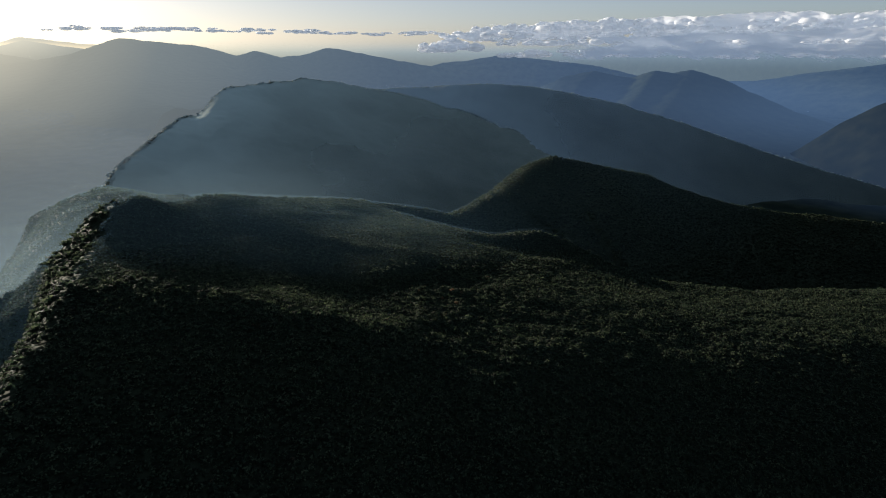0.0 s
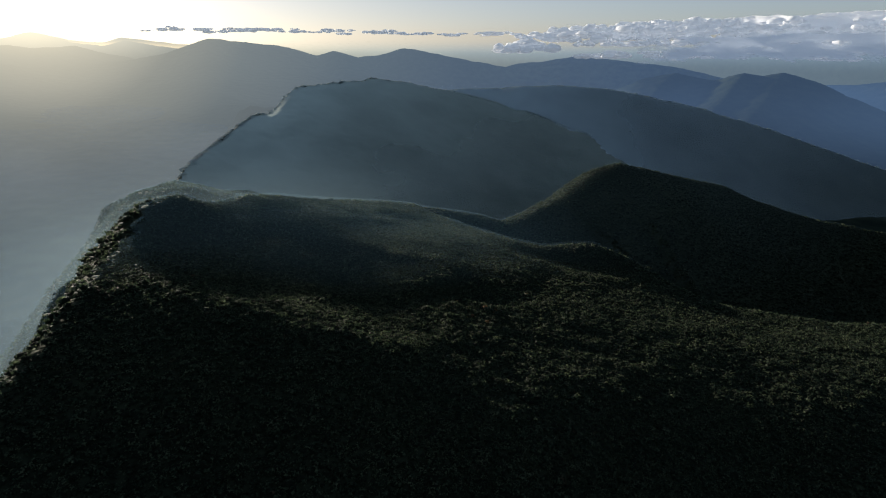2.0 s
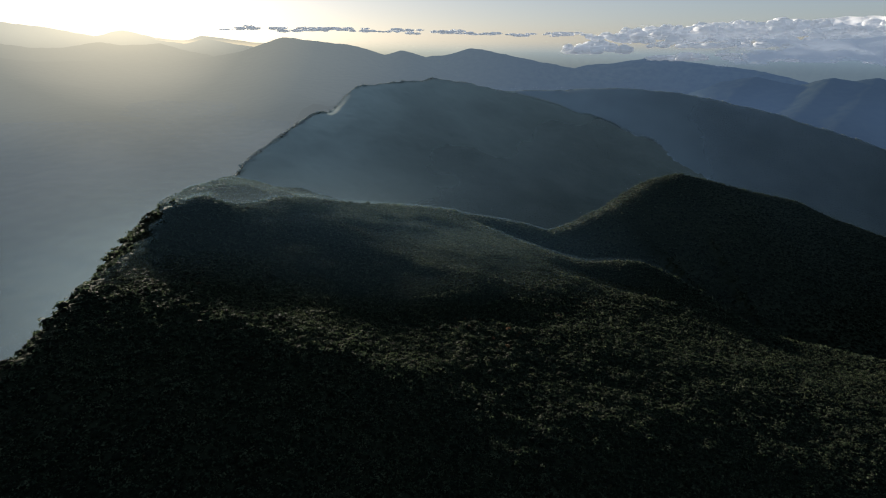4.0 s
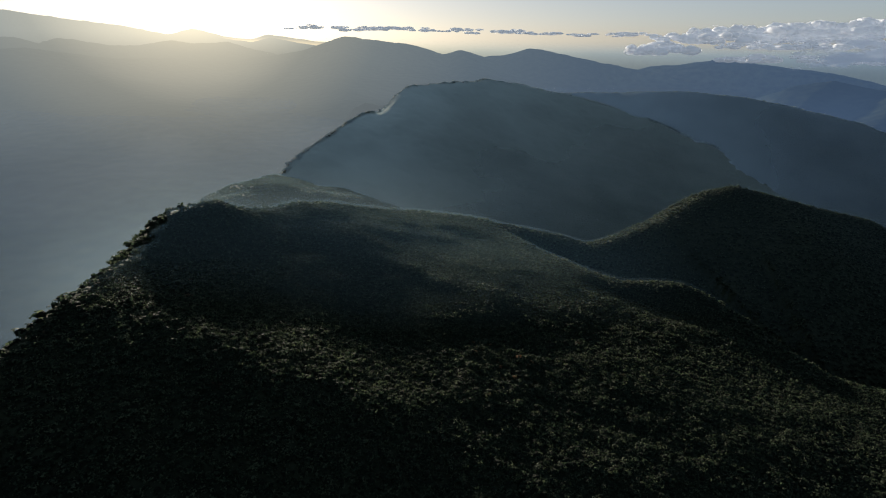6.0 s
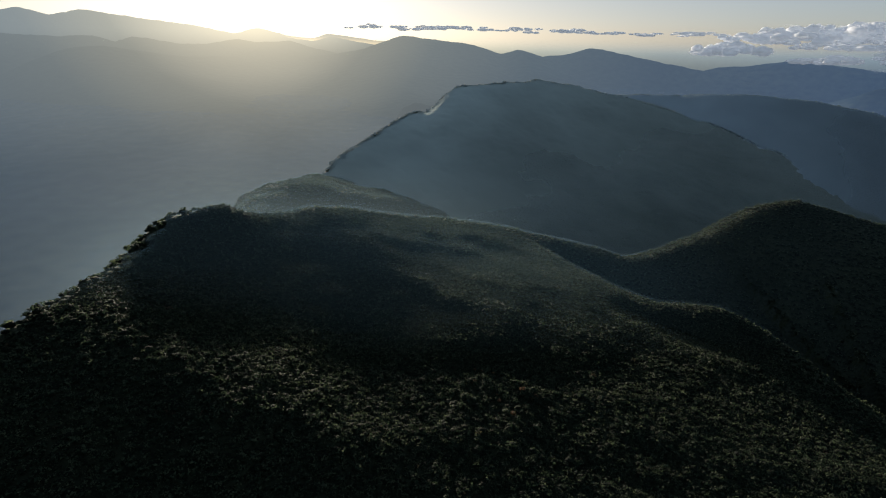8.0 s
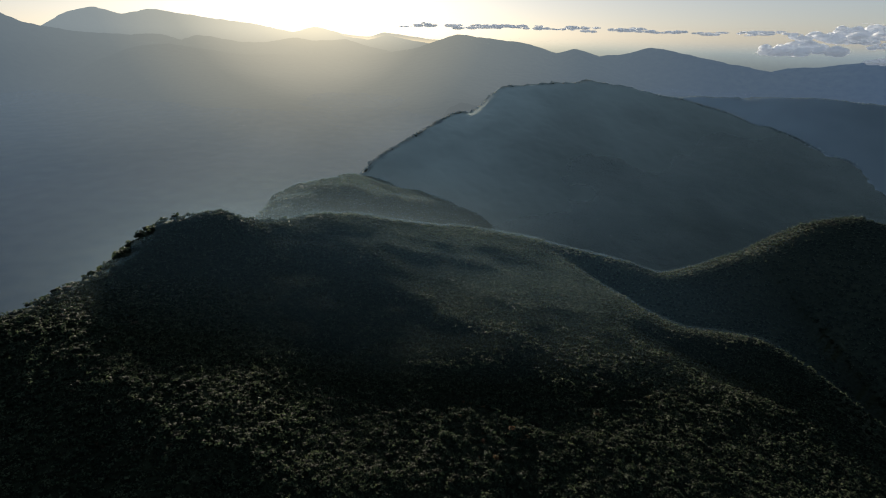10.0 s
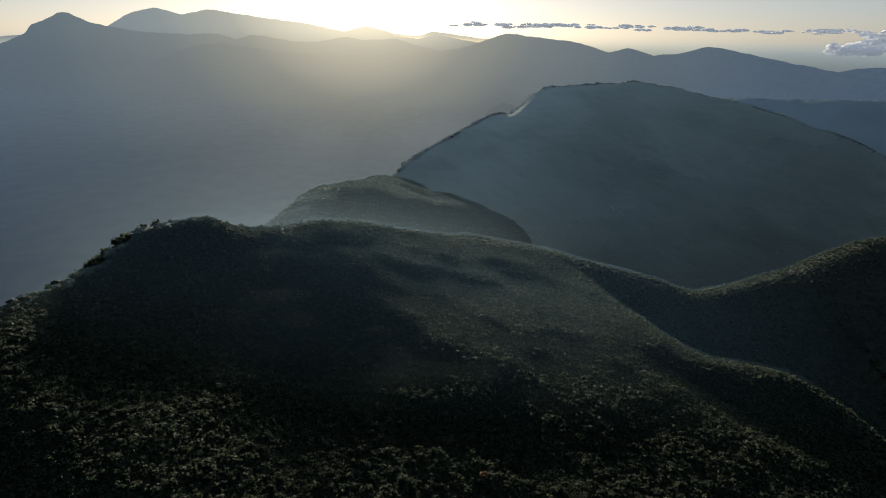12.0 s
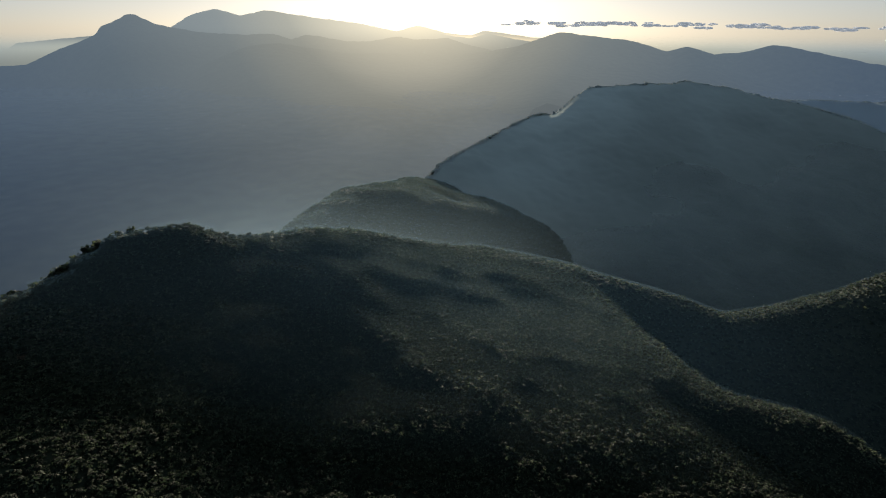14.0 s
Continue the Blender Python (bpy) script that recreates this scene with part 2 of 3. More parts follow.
def beyond_rim(x, y):
    """Whether a place lies outside the rim of the plateau, to the west or to the north of it."""
    west = (y < 290) & (x < np.interp(y, [p[1] for p in RIM[:8]], [p[0] for p in RIM[:8]]))
    north = (y >= 290) & (y > np.interp(x, [p[0] for p in RIM[7:]], [p[1] for p in RIM[7:]]))
    return west | north | ((y >= 290) & (x < -164))


def land(x, y):
    """Height of the ground: a plateau that tilts to the east, with a scarp along its west."""
    x, y = np.asarray(x, float), np.asarray(y, float)
    west = np.where(y < 290, np.interp(y, [p[1] for p in RIM[:8]], [p[0] for p in RIM[:8]]), -164)
    u, v = np.clip(x, west, 420) / 100, np.clip(y, 90, 640) / 100
    top = 137.6 - 20.42 * u + 1.82 * v + 3.01 * u * u + 0.64 * u * v - 1.9 * v * v
    d, _ = to_line(x, y, [(-162, 258), (-155, 282)])
    top = top + 9.5 * np.exp(-(d / 22) ** 2)                                   # brow of the plateau
    d, _ = to_line(x, y, [(-112, 198), (-80, 196), (-48, 196), (-28, 202)])
    top = top + 2.8 * np.exp(-(d / 24) ** 2)                                   # low step below the brow
    top = top + 5.5 * np.exp(-(((x + 74) / 42) ** 2 + ((y - 176) / 30) ** 2))  # low swell before it
    top = top - 0.0022 * np.clip(183 + 0.3 * x + 0.28 * np.clip(x, 0, 90) - y, 0, 90) ** 2              # falls away to the south
    top = top + 7.5 * np.exp(-(((x - 74) / 30) ** 2 + ((y - 413) / 15) ** 2)) - 3.5 * np.exp(-(((x - 58) / 42) ** 2 + ((y - 384) / 13) ** 2))  # knob and the dip before it
    top = top - 4.5 * np.exp(-(((x - 165) / 75) ** 2 + ((y - 330) / 42) ** 2))
    top = top - 6.0 * np.exp(-(((x - 26) / 22) ** 2 + ((y - 462) / 30) ** 2))   # hollow behind the knob
    top = top - 5.0 * np.exp(-((0.6 * (x + 60) - 0.8 * (y - 268)) / 50) ** 2 - ((0.8 * (x + 60) + 0.6 * (y - 268)) / 27) ** 2)   # long hollow behind the brow
    top = top + 2.5 * np.exp(-((x + 60) / 50) ** 2 - ((y - 180) / 34) ** 2)
    top = top + 1.6 * layers(x, y, 70, 3, 4) + 0.6 * smooth_noise(x, y, 9, 9)
    d, cliff = to_line(x, y, RIM)
    d = np.where(beyond_rim(x, y), d, 0)
    wobble = np.clip(d + 10 * layers(x, y, 60, 51, 3) * np.clip(d / 25, 0, 1), 0, 1e4)
    scarp = np.interp(wobble, [0, 6, 16, 40, 90, 240, 400], [0, 4, 15, 68, 110, 330, 420])
    top = top - cliff * scarp - (1 - cliff) * 0.6 * (np.sqrt(d * d + 18 ** 2) - 18)
    floor = VALLEY + 5 * layers(x, y, 600, 5, 4)
    low = 108 - 0.15 * np.clip(x + 335, -250, 2000) - 0.33 * np.clip(y - 544, 0, 2000) - 0.02 * np.clip(544 - y, 0, 400) - 0.5 * np.clip(y - 830, 0, 1000) + 4.5 * layers(x, y, 60, 21, 3)
    east = np.clip(x - np.interp(y, [p[1] for p in LEDGE], [p[0] for p in LEDGE]), 0, 2000)
    low = low - 1.0 * (np.sqrt(east * east + 18 ** 2) - 18)
    ex = np.interp(y, [p[1] for p in EDGE], [p[0] for p in EDGE])
    d, _ = to_line(x, y, EDGE)
    out = np.where(x < ex, d, 0)
    out = np.clip(out + 9 * layers(x, y, 60, 61, 3) * np.clip(out / 25, 0, 1), 0, 1e4)
    low = low - np.interp(out, [0, 12, 30, 60, 90, 240, 400], [0, 5, 15, 42, 84, 290, 390])
    h = soft_max(top, low, 12)
    d, z = to_line(x, y, HILL)
    behind = y > np.interp(x, [p[0] for p in HILL], [p[1] for p in HILL])
    h = soft_max(h, z - np.where(behind, 1.0, 0.5) * (np.sqrt(d * d + 18 ** 2) - 18) + 2 * layers(x, y, 60, 31, 3), 8)
    return soft_max(h, floor, 30)


def spread(near, fine, far, grow):
    """Coordinates with a fixed step inside near and growing steps out to far."""
    c = list(np.arange(near[0], near[1], fine))
    step, a, b = fine, near[0], near[1]
    low, high = [], []
    while a > -far or b < far:
        step *= grow
        a, b = a - step, b + step
        low.append(max(a, -far))
        high.append(min(b, far))
    return np.unique(np.array(low[::-1] + c + high))


gx, gy = spread((-460, 330), 4.0, 6000, 1.12), spread((60, 900), 4.0, 6000, 1.12)
GX, GY = np.meshgrid(gx, gy, indexing="ij")
ground_mesh = mesh_of("ground", np.stack([GX, GY, land(GX, GY)], -1).reshape(-1, 3), grid_faces(len(gx), len(gy)), True)
thing("ground", ground_mesh, M_GROUND, "wooded plateau ground with a scarp falling to valleys", "ground", kind="structure")


CREST_TREES = []          # where trees stand out along the skyline of the two near mountains


def mountain_field(crest, front, back, box, step, label, woods, haze, seed, notch=0.0):
    """A wooded mountain of any plan: its slopes fall from the crest line, steeper behind it than before it."""
    x, y = np.meshgrid(np.arange(box[0], box[1], step), np.arange(box[2], box[3], step), indexing="ij")
    best, near, rear = np.full(x.shape, -1e9), np.full(x.shape, 1e9), np.zeros(x.shape)
    legs = []
    for p, q in zip(crest[:-1], crest[1:]):
        dx, dy = q[0] - p[0], q[1] - p[1]
        k = np.clip(((x - p[0]) * dx + (y - p[1]) * dy) / (dx * dx + dy * dy), 0, 1)
        ex, ey = x - p[0] - k * dx, y - p[1] - k * dy
        d, across = np.hypot(ex, ey), dx * ey - dy * ex
        legs.append((d, p[2] + k * (q[2] - p[2])))
        key = d - 0.001 * np.abs(across) / math.hypot(dx, dy)
        rear = np.where(key < near, across > 0, rear)
        near = np.minimum(near, key)
    slope = np.where(rear > 0.5, back * (1 + 1.9 * np.clip((1330 - y) / 150, 0, 1)), front)
    for d, high in legs:
        best = np.maximum(best, high - slope * (np.sqrt(d * d + 14 ** 2) - 14))
    best = best - notch * np.exp(-((x + 490) / 26) ** 2 - ((y - 1186) / 42) ** 2)
    low = np.full_like(x, VALLEY - 40)
    z = soft_max(best + 5 * layers(x, y, 210, seed, 3) * np.clip((155 - best) / 60, 0, 1) + 1.6 * layers(x, y, 36, seed + 9, 3) + 2.5 * layers(x, y, 75, seed + 19, 2) + 1.2 * smooth_noise(x, y, 9, seed + 29), low, 25)
    hill = new("mountain", None)
    tagged(hill, label, "mountain", "mountain ridges")
    top = (near < 6) & (best > -60)
    if haze:
        CREST_TREES.append(np.stack([x[top], y[top], z[top]], -1))
    faces = grid_faces(*x.shape)
    part("wooded_slope", mesh_of("wooded_slope", np.stack([x, y, z], -1).reshape(-1, 3), faces, True), woods, hill)
    if not haze:
        return hill
    # sheet just above the woods, aerial haze painted by its alpha
    part("mist", mesh_of("mist", np.stack([x, y, z + 0.3], -1).reshape(-1, 3), faces[(rear.reshape(-1)[faces] < 0.5).all(1)], True), haze, hill, "thin sheet over the slope that paints blue haze")
    return hill


def mountain(crest, front, back, label, woods, haze, seed, rough=1.0, across=46, step=14.0, reach=1500.0, base=None, foot=False):
    """A wooded ridge along its crest; the slopes fall to both sides. A thin sheet over its front slope paints haze."""
    base = base or (VALLEY + 15 if foot else VALLEY - 60)
    c = np.array(crest, float)
    s = np.concatenate([[0], np.cumsum(np.hypot(*np.diff(c[:, :2], axis=0).T))])
    n = int(s[-1] / step) + 2
    t = np.linspace(0, s[-1], n)
    line = np.stack([np.interp(t, s, c[:, k]) for k in range(3)], -1)
    ker = np.hanning(5)
    pad = len(ker) // 2
    for k in range(3):
        line[:, k] = np.convolve(np.pad(line[:, k], pad, mode="edge"), ker / ker.sum(), "valid")
    side = c[-1, :2] - c[0, :2]
    side = np.array([side[1], -side[0]]) / np.hypot(*side)
    if side @ -c[:, :2].mean(0) < 0:
        side = -side
    w = np.linspace(-1, 1, across)
    w = np.sign(w) * np.abs(w) ** 1.8 * reach
    X = line[:, None, 0] + side[0] * w[None]
    Y = line[:, None, 1] + side[1] * w[None]
    a = np.abs(w)[None]
    slope = np.where(w > 0, front, back)[None]
    soft = 18.0 * rough
    drop = slope * (np.sqrt(a * a + soft * soft) - soft)
    if foot:
        deep = np.maximum(line[:, None, 2] - base, 40)
        drop = deep * (1 - np.exp(-drop / deep))
    gully = layers(X, Y, 260 * rough, seed, 4)
    Z = line[:, None, 2] - drop * (1 + 0.1 * gully) + 1.8 * rough * layers(X, Y, 45 * rough, seed + 9, 3) + 1.0 * rough * smooth_noise(X, Y, 11 * rough, seed + 17)
    Z = soft_max(Z, np.full_like(Z, base), 25)
    hill = new("mountain", None)
    tagged(hill, label, "mountain", "mountain ridges")
    part("wooded_slope", mesh_of("wooded_slope", np.stack([X, Y, Z], -1).reshape(-1, 3), grid_faces(n, across), True), woods, hill)
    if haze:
        # copy of the slope, raised a little, that paints the haze
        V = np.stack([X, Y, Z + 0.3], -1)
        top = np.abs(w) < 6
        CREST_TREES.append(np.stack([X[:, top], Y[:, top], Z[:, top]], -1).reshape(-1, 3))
        part("mist", mesh_of("mist", V[:, w > -2].reshape(-1, 3), grid_faces(n, int((w > -2).sum())), True), haze, hill, "thin sheet over the slope that paints blue haze")
    return hill


WEST_CREST = [(-485, 780, 32), (-495, 860, 60), (-502, 930, 72), (-496, 1041, 95), (-499, 1105, 104), (-497, 1160, 112), (-488, 1190, 112), (-474, 1220, 131), (-455, 1250, 149), (-424, 1303, 149), (-337, 1409, 155), (-255, 1468, 142), (-136, 1512, 117), (19, 1522, 76), (158, 1460, 35), (294, 1420, -23), (446, 1400, -109), (560, 1380, -190)]
mountain_field(WEST_CREST,
               0.42, 0.95, (-900, 700, 660, 1860), 4.5, "dark wooded mountain with a cliffed west end under a sheet of painted blue haze", M_FAR, mist("haze_near", (0.66, 0.60), -60, 150, 0.2, white=(0.76, 0.85, 0.76), gloss=0.0, deep=(430, 1200), side=(-520, 60, 1.05, 0.52)), 100, 17.0)
mountain_field([(-662, 1338, 52), (-640, 1354, 84), (-622, 1366, 93), (-598, 1382, 86), (-540, 1410, 88), (-440, 1440, 100)],
               2.2, 2.2, (-860, -330, 1200, 1640), 7.0, "craggy wooded shoulder behind the mountain, blue haze painted on as glow", far_haze("hazy_shoulder", (1.2, 1.0), -100, 100, woods_dim=0.5), None, 110)
mountain([(-293, 1690, 100), (-149, 1680, 109), (-38, 1680, 114), (97, 1665, 124), (233, 1664, 117), (344, 1665, 101), (486, 1660, 72), (681, 1612, 17), (937, 1537, -66), (1113, 1415, -110), (1250, 1350, -220)],
         0.40, 0.5, "long wooded ridge falling eastwards into a blue valley", M_FAR, mist("haze_second", (0.46, 0.44), -60, 150, white=(0.70, 0.83, 0.88), gloss=0.0, deep=(100, 1250), side=(0, 900, 1.0, 0.6)), 120, 0.8, step=7.0)
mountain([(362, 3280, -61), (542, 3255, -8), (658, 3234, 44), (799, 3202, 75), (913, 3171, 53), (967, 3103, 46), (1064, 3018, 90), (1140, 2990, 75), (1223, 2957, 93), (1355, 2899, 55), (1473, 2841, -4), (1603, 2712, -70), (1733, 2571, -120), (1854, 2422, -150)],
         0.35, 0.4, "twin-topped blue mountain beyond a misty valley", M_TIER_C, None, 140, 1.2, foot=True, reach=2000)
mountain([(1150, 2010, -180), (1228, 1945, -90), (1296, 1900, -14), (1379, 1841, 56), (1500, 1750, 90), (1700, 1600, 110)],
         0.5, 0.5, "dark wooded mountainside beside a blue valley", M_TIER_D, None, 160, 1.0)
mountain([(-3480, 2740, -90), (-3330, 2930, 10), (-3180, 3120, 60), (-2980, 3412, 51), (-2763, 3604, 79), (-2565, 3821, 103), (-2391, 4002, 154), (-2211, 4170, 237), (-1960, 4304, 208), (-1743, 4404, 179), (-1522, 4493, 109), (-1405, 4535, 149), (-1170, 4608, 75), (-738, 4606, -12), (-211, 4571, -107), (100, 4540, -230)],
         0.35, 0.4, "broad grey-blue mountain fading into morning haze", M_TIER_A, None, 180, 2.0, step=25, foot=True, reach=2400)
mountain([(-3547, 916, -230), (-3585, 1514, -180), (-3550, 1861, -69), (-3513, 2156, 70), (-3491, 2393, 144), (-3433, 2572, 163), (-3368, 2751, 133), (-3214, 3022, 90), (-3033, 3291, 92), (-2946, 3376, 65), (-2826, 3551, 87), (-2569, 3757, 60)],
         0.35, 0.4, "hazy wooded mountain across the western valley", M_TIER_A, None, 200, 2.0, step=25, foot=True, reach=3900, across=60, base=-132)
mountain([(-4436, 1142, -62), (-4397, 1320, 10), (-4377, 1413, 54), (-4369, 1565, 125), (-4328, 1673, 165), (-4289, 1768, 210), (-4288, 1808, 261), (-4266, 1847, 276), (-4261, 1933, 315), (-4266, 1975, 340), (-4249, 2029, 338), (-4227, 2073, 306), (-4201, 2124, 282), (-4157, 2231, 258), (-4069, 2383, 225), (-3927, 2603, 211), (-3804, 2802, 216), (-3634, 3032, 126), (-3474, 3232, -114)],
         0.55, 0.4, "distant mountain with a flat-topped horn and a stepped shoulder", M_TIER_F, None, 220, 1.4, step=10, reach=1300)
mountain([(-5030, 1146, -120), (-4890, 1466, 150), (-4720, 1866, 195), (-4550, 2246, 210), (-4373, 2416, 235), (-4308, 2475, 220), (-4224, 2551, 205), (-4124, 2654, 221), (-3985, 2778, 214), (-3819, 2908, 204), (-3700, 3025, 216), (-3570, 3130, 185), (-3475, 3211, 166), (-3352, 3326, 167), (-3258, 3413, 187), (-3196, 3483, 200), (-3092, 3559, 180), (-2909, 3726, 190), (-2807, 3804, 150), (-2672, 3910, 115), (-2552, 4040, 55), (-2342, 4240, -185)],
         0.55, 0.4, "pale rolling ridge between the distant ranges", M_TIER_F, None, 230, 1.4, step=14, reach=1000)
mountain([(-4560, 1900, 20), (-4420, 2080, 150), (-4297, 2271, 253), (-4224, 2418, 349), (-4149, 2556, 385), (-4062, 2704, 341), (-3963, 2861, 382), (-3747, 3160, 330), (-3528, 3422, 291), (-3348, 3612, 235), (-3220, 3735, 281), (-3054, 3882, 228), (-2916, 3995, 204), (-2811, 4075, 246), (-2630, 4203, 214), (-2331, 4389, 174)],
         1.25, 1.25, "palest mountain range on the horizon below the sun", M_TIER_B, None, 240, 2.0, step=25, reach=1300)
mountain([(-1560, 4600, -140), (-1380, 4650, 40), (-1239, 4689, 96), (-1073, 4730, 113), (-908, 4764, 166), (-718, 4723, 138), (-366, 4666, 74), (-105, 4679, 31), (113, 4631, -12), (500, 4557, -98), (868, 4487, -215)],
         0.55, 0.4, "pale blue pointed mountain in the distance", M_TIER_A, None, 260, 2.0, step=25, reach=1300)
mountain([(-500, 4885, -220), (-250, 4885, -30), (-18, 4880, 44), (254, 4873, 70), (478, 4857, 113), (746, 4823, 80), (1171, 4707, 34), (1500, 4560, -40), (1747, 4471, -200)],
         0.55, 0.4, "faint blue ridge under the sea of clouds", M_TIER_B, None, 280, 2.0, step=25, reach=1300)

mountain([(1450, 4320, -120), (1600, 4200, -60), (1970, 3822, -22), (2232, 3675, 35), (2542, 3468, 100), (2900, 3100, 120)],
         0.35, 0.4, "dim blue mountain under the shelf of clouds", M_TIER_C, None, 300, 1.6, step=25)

# glowing ring that paints hazy air where the land ends
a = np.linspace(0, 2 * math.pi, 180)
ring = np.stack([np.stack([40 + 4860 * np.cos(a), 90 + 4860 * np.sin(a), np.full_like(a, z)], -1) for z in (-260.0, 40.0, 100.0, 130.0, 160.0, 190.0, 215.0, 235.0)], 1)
thing("backdrop", mesh_of("backdrop", ring.reshape(-1, 3), grid_faces(180, 8), True), M_TIER_RIM, "glowing band that paints hazy blue air along the horizon", "backdrop", kind="structure")

# mist lying in the western valley, in thin level layers
M_LAYER = mist("mist_layer", (0.06, 0.06), -100, 100, 0.3, scale=0.002, gloss=0.1, white=(0.74, 0.85, 0.96), deep=(100, 2000))
M_LAYER_EAST = mist("mist_layer_east", (0.03, 0.03), -100, 100, 0.3, scale=0.002, gloss=0.0, white=(0.4, 0.62, 0.95), deep=(800, 1800))
bank = new("mist_bank", None)
tagged(bank, "layers of thin valley mist, with added haze sheets over the plateau and behind it", "mist", kind="stuff")
for level, span, stuff in ((-85.0, (-5200, -150, -900, 5200), M_LAYER), (-128.0, (1150, 3600, 1950, 4700), M_LAYER_EAST)):
    mx, my = np.meshgrid(np.linspace(span[0], span[1], 100), np.linspace(span[2], span[3], 100), indexing="ij")
    mz = level + 6 * layers(mx, my, 900, int(level) + 300, 3)
    part("mist_layer", mesh_of("mist_layer", np.stack([mx, my, mz], -1).reshape(-1, 3), grid_faces(100, 100), True), stuff, bank)

# added sheet that paints distance haze over the plateau, thicker with the way
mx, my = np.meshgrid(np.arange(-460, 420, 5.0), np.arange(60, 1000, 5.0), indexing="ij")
lift = np.where(beyond_rim(mx, my) & (my < 340), -12.0, 3.2)          # sunk below ground on the sunny western scarp
part("mist_layer", mesh_of("mist_layer", np.stack([mx, my, land(mx, my) + lift], -1).reshape(-1, 3), grid_faces(*mx.shape), True), mist("plateau_haze", (0.095, 0.09), 0, 160, 0.25, scale=0.01, gloss=0.0, white=(0.60, 0.82, 0.80), deep=(218, 335), side=(-60, 120, 1.0, 0.22)), bank)


def curtain(turn, radius, low, high, material):
    """An added standing sheet in the hollow between two ridges, to haze what lies behind it."""
    A, Z = np.meshgrid(np.radians(np.linspace(*turn, 90)), np.linspace(low, high, 30), indexing="ij")
    R = radius + 14 * layers(40 * A * radius / 100, Z, 90, 71, 3)
    V = np.stack([45 - np.sin(A) * R, 90 + np.cos(A) * R, Z], -1)
    return part("haze_veil", mesh_of("haze_veil", V.reshape(-1, 3), grid_faces(90, 30), True), material, bank)


def veil(name, thick, low, high, turn, white):
    """Haze sheet that the low sun shines through: thins out upwards and towards both its ends."""
    n = Nodes(name)
    pos = n.add("NewGeometry").outputs["Position"]
    xyz = n.add("SeparateXYZ", Vector=n.add("VectorMath", {"operation": "SUBTRACT"}, i0=pos, i1=(45.0, 90.0, 0.0)).outputs[0])
    up = n.add("MapRange", {"interpolation_type": "SMOOTHSTEP"}, Value=xyz.outputs["Z"], i1=low, i2=high, i3=thick, i4=0.0)
    yaw = n.add("Math", {"operation": "ARCTAN2"}, i0=n.add("Math", {"operation": "MULTIPLY"}, i0=xyz.outputs["X"], i1=-1.0).outputs[0], i1=xyz.outputs["Y"]).outputs[0]
    one = n.add("MapRange", {"interpolation_type": "SMOOTHSTEP"}, Value=yaw, i1=radians(turn[0]), i2=radians(turn[1]), i3=0.0, i4=1.0)
    two = n.add("MapRange", {"interpolation_type": "SMOOTHSTEP"}, Value=yaw, i1=radians(turn[2]), i2=radians(turn[3]), i3=1.0, i4=0.0)
    drift = n.add("TexNoise", Vector=pos, Scale=0.006, Detail=3.0)
    vary = n.add("MapRange", Value=drift.outputs[0], i1=0.3, i2=0.7, i3=0.8, i4=1.2)
    dense = up.outputs[0]
    for k in (one, two, vary):
        dense = n.add("Math", {"operation": "MULTIPLY"}, i0=dense, i1=k.outputs[0]).outputs[0]
    haze_diffuse = n.add("BsdfDiffuse", Color=(*white, 1))
    through_it = n.add("BsdfTranslucent", Color=(*white, 1))
    lit = n.add("MixShader", Fac=0.6, i1=haze_diffuse.outputs[0], i2=through_it.outputs[0])
    mix = n.add("MixShader", Fac=dense, i1=n.add("BsdfTransparent").outputs[0], i2=lit.outputs[0])
    return n.done(mix.outputs[0])


# added behind the plateau, its foot unseen, to paint haze over the headland
curtain((4, 80), 470, -140, 175, veil("haze_veil", 0.18, 20, 165, (10, 40, 46, 70), (0.58, 0.80, 0.92)))


# ---- clouds ----
def ball(rings, turns):
    th, ph = np.linspace(0.12, math.pi - 0.12, rings), np.linspace(0, 2 * math.pi, turns, endpoint=False)
    v = np.stack([np.outer(np.sin(th), np.cos(ph)), np.outer(np.sin(th), np.sin(ph)), np.outer(np.cos(th), np.ones(turns))], -1).reshape(-1, 3)
    a = np.arange(rings * turns).reshape(rings, turns)
    b = np.roll(a, -1, 1)
    return v, np.stack([a[:-1], a[1:], b[1:], b[:-1]], -1).reshape(-1, 4)


n = Nodes("cloud")
cloud_body = n.add("BsdfDiffuse", Color=(0.88, 0.88, 0.88, 1))
cloud_thin = n.add("BsdfTranslucent", Color=(0.8, 0.8, 0.8, 1))
# faint bluish glow added to brighten the puffs' shaded sides
cloud_glow = n.add("Emission", Color=(0.74, 0.81, 0.92, 1), Strength=0.06)
M_CLOUD = n.done(n.add("AddShader", i0=n.add("MixShader", Fac=0.5, i1=cloud_body.outputs[0], i2=cloud_thin.outputs[0]).outputs[0], i1=cloud_glow.outputs[0]).outputs[0])
rng = np.random.default_rng(7)


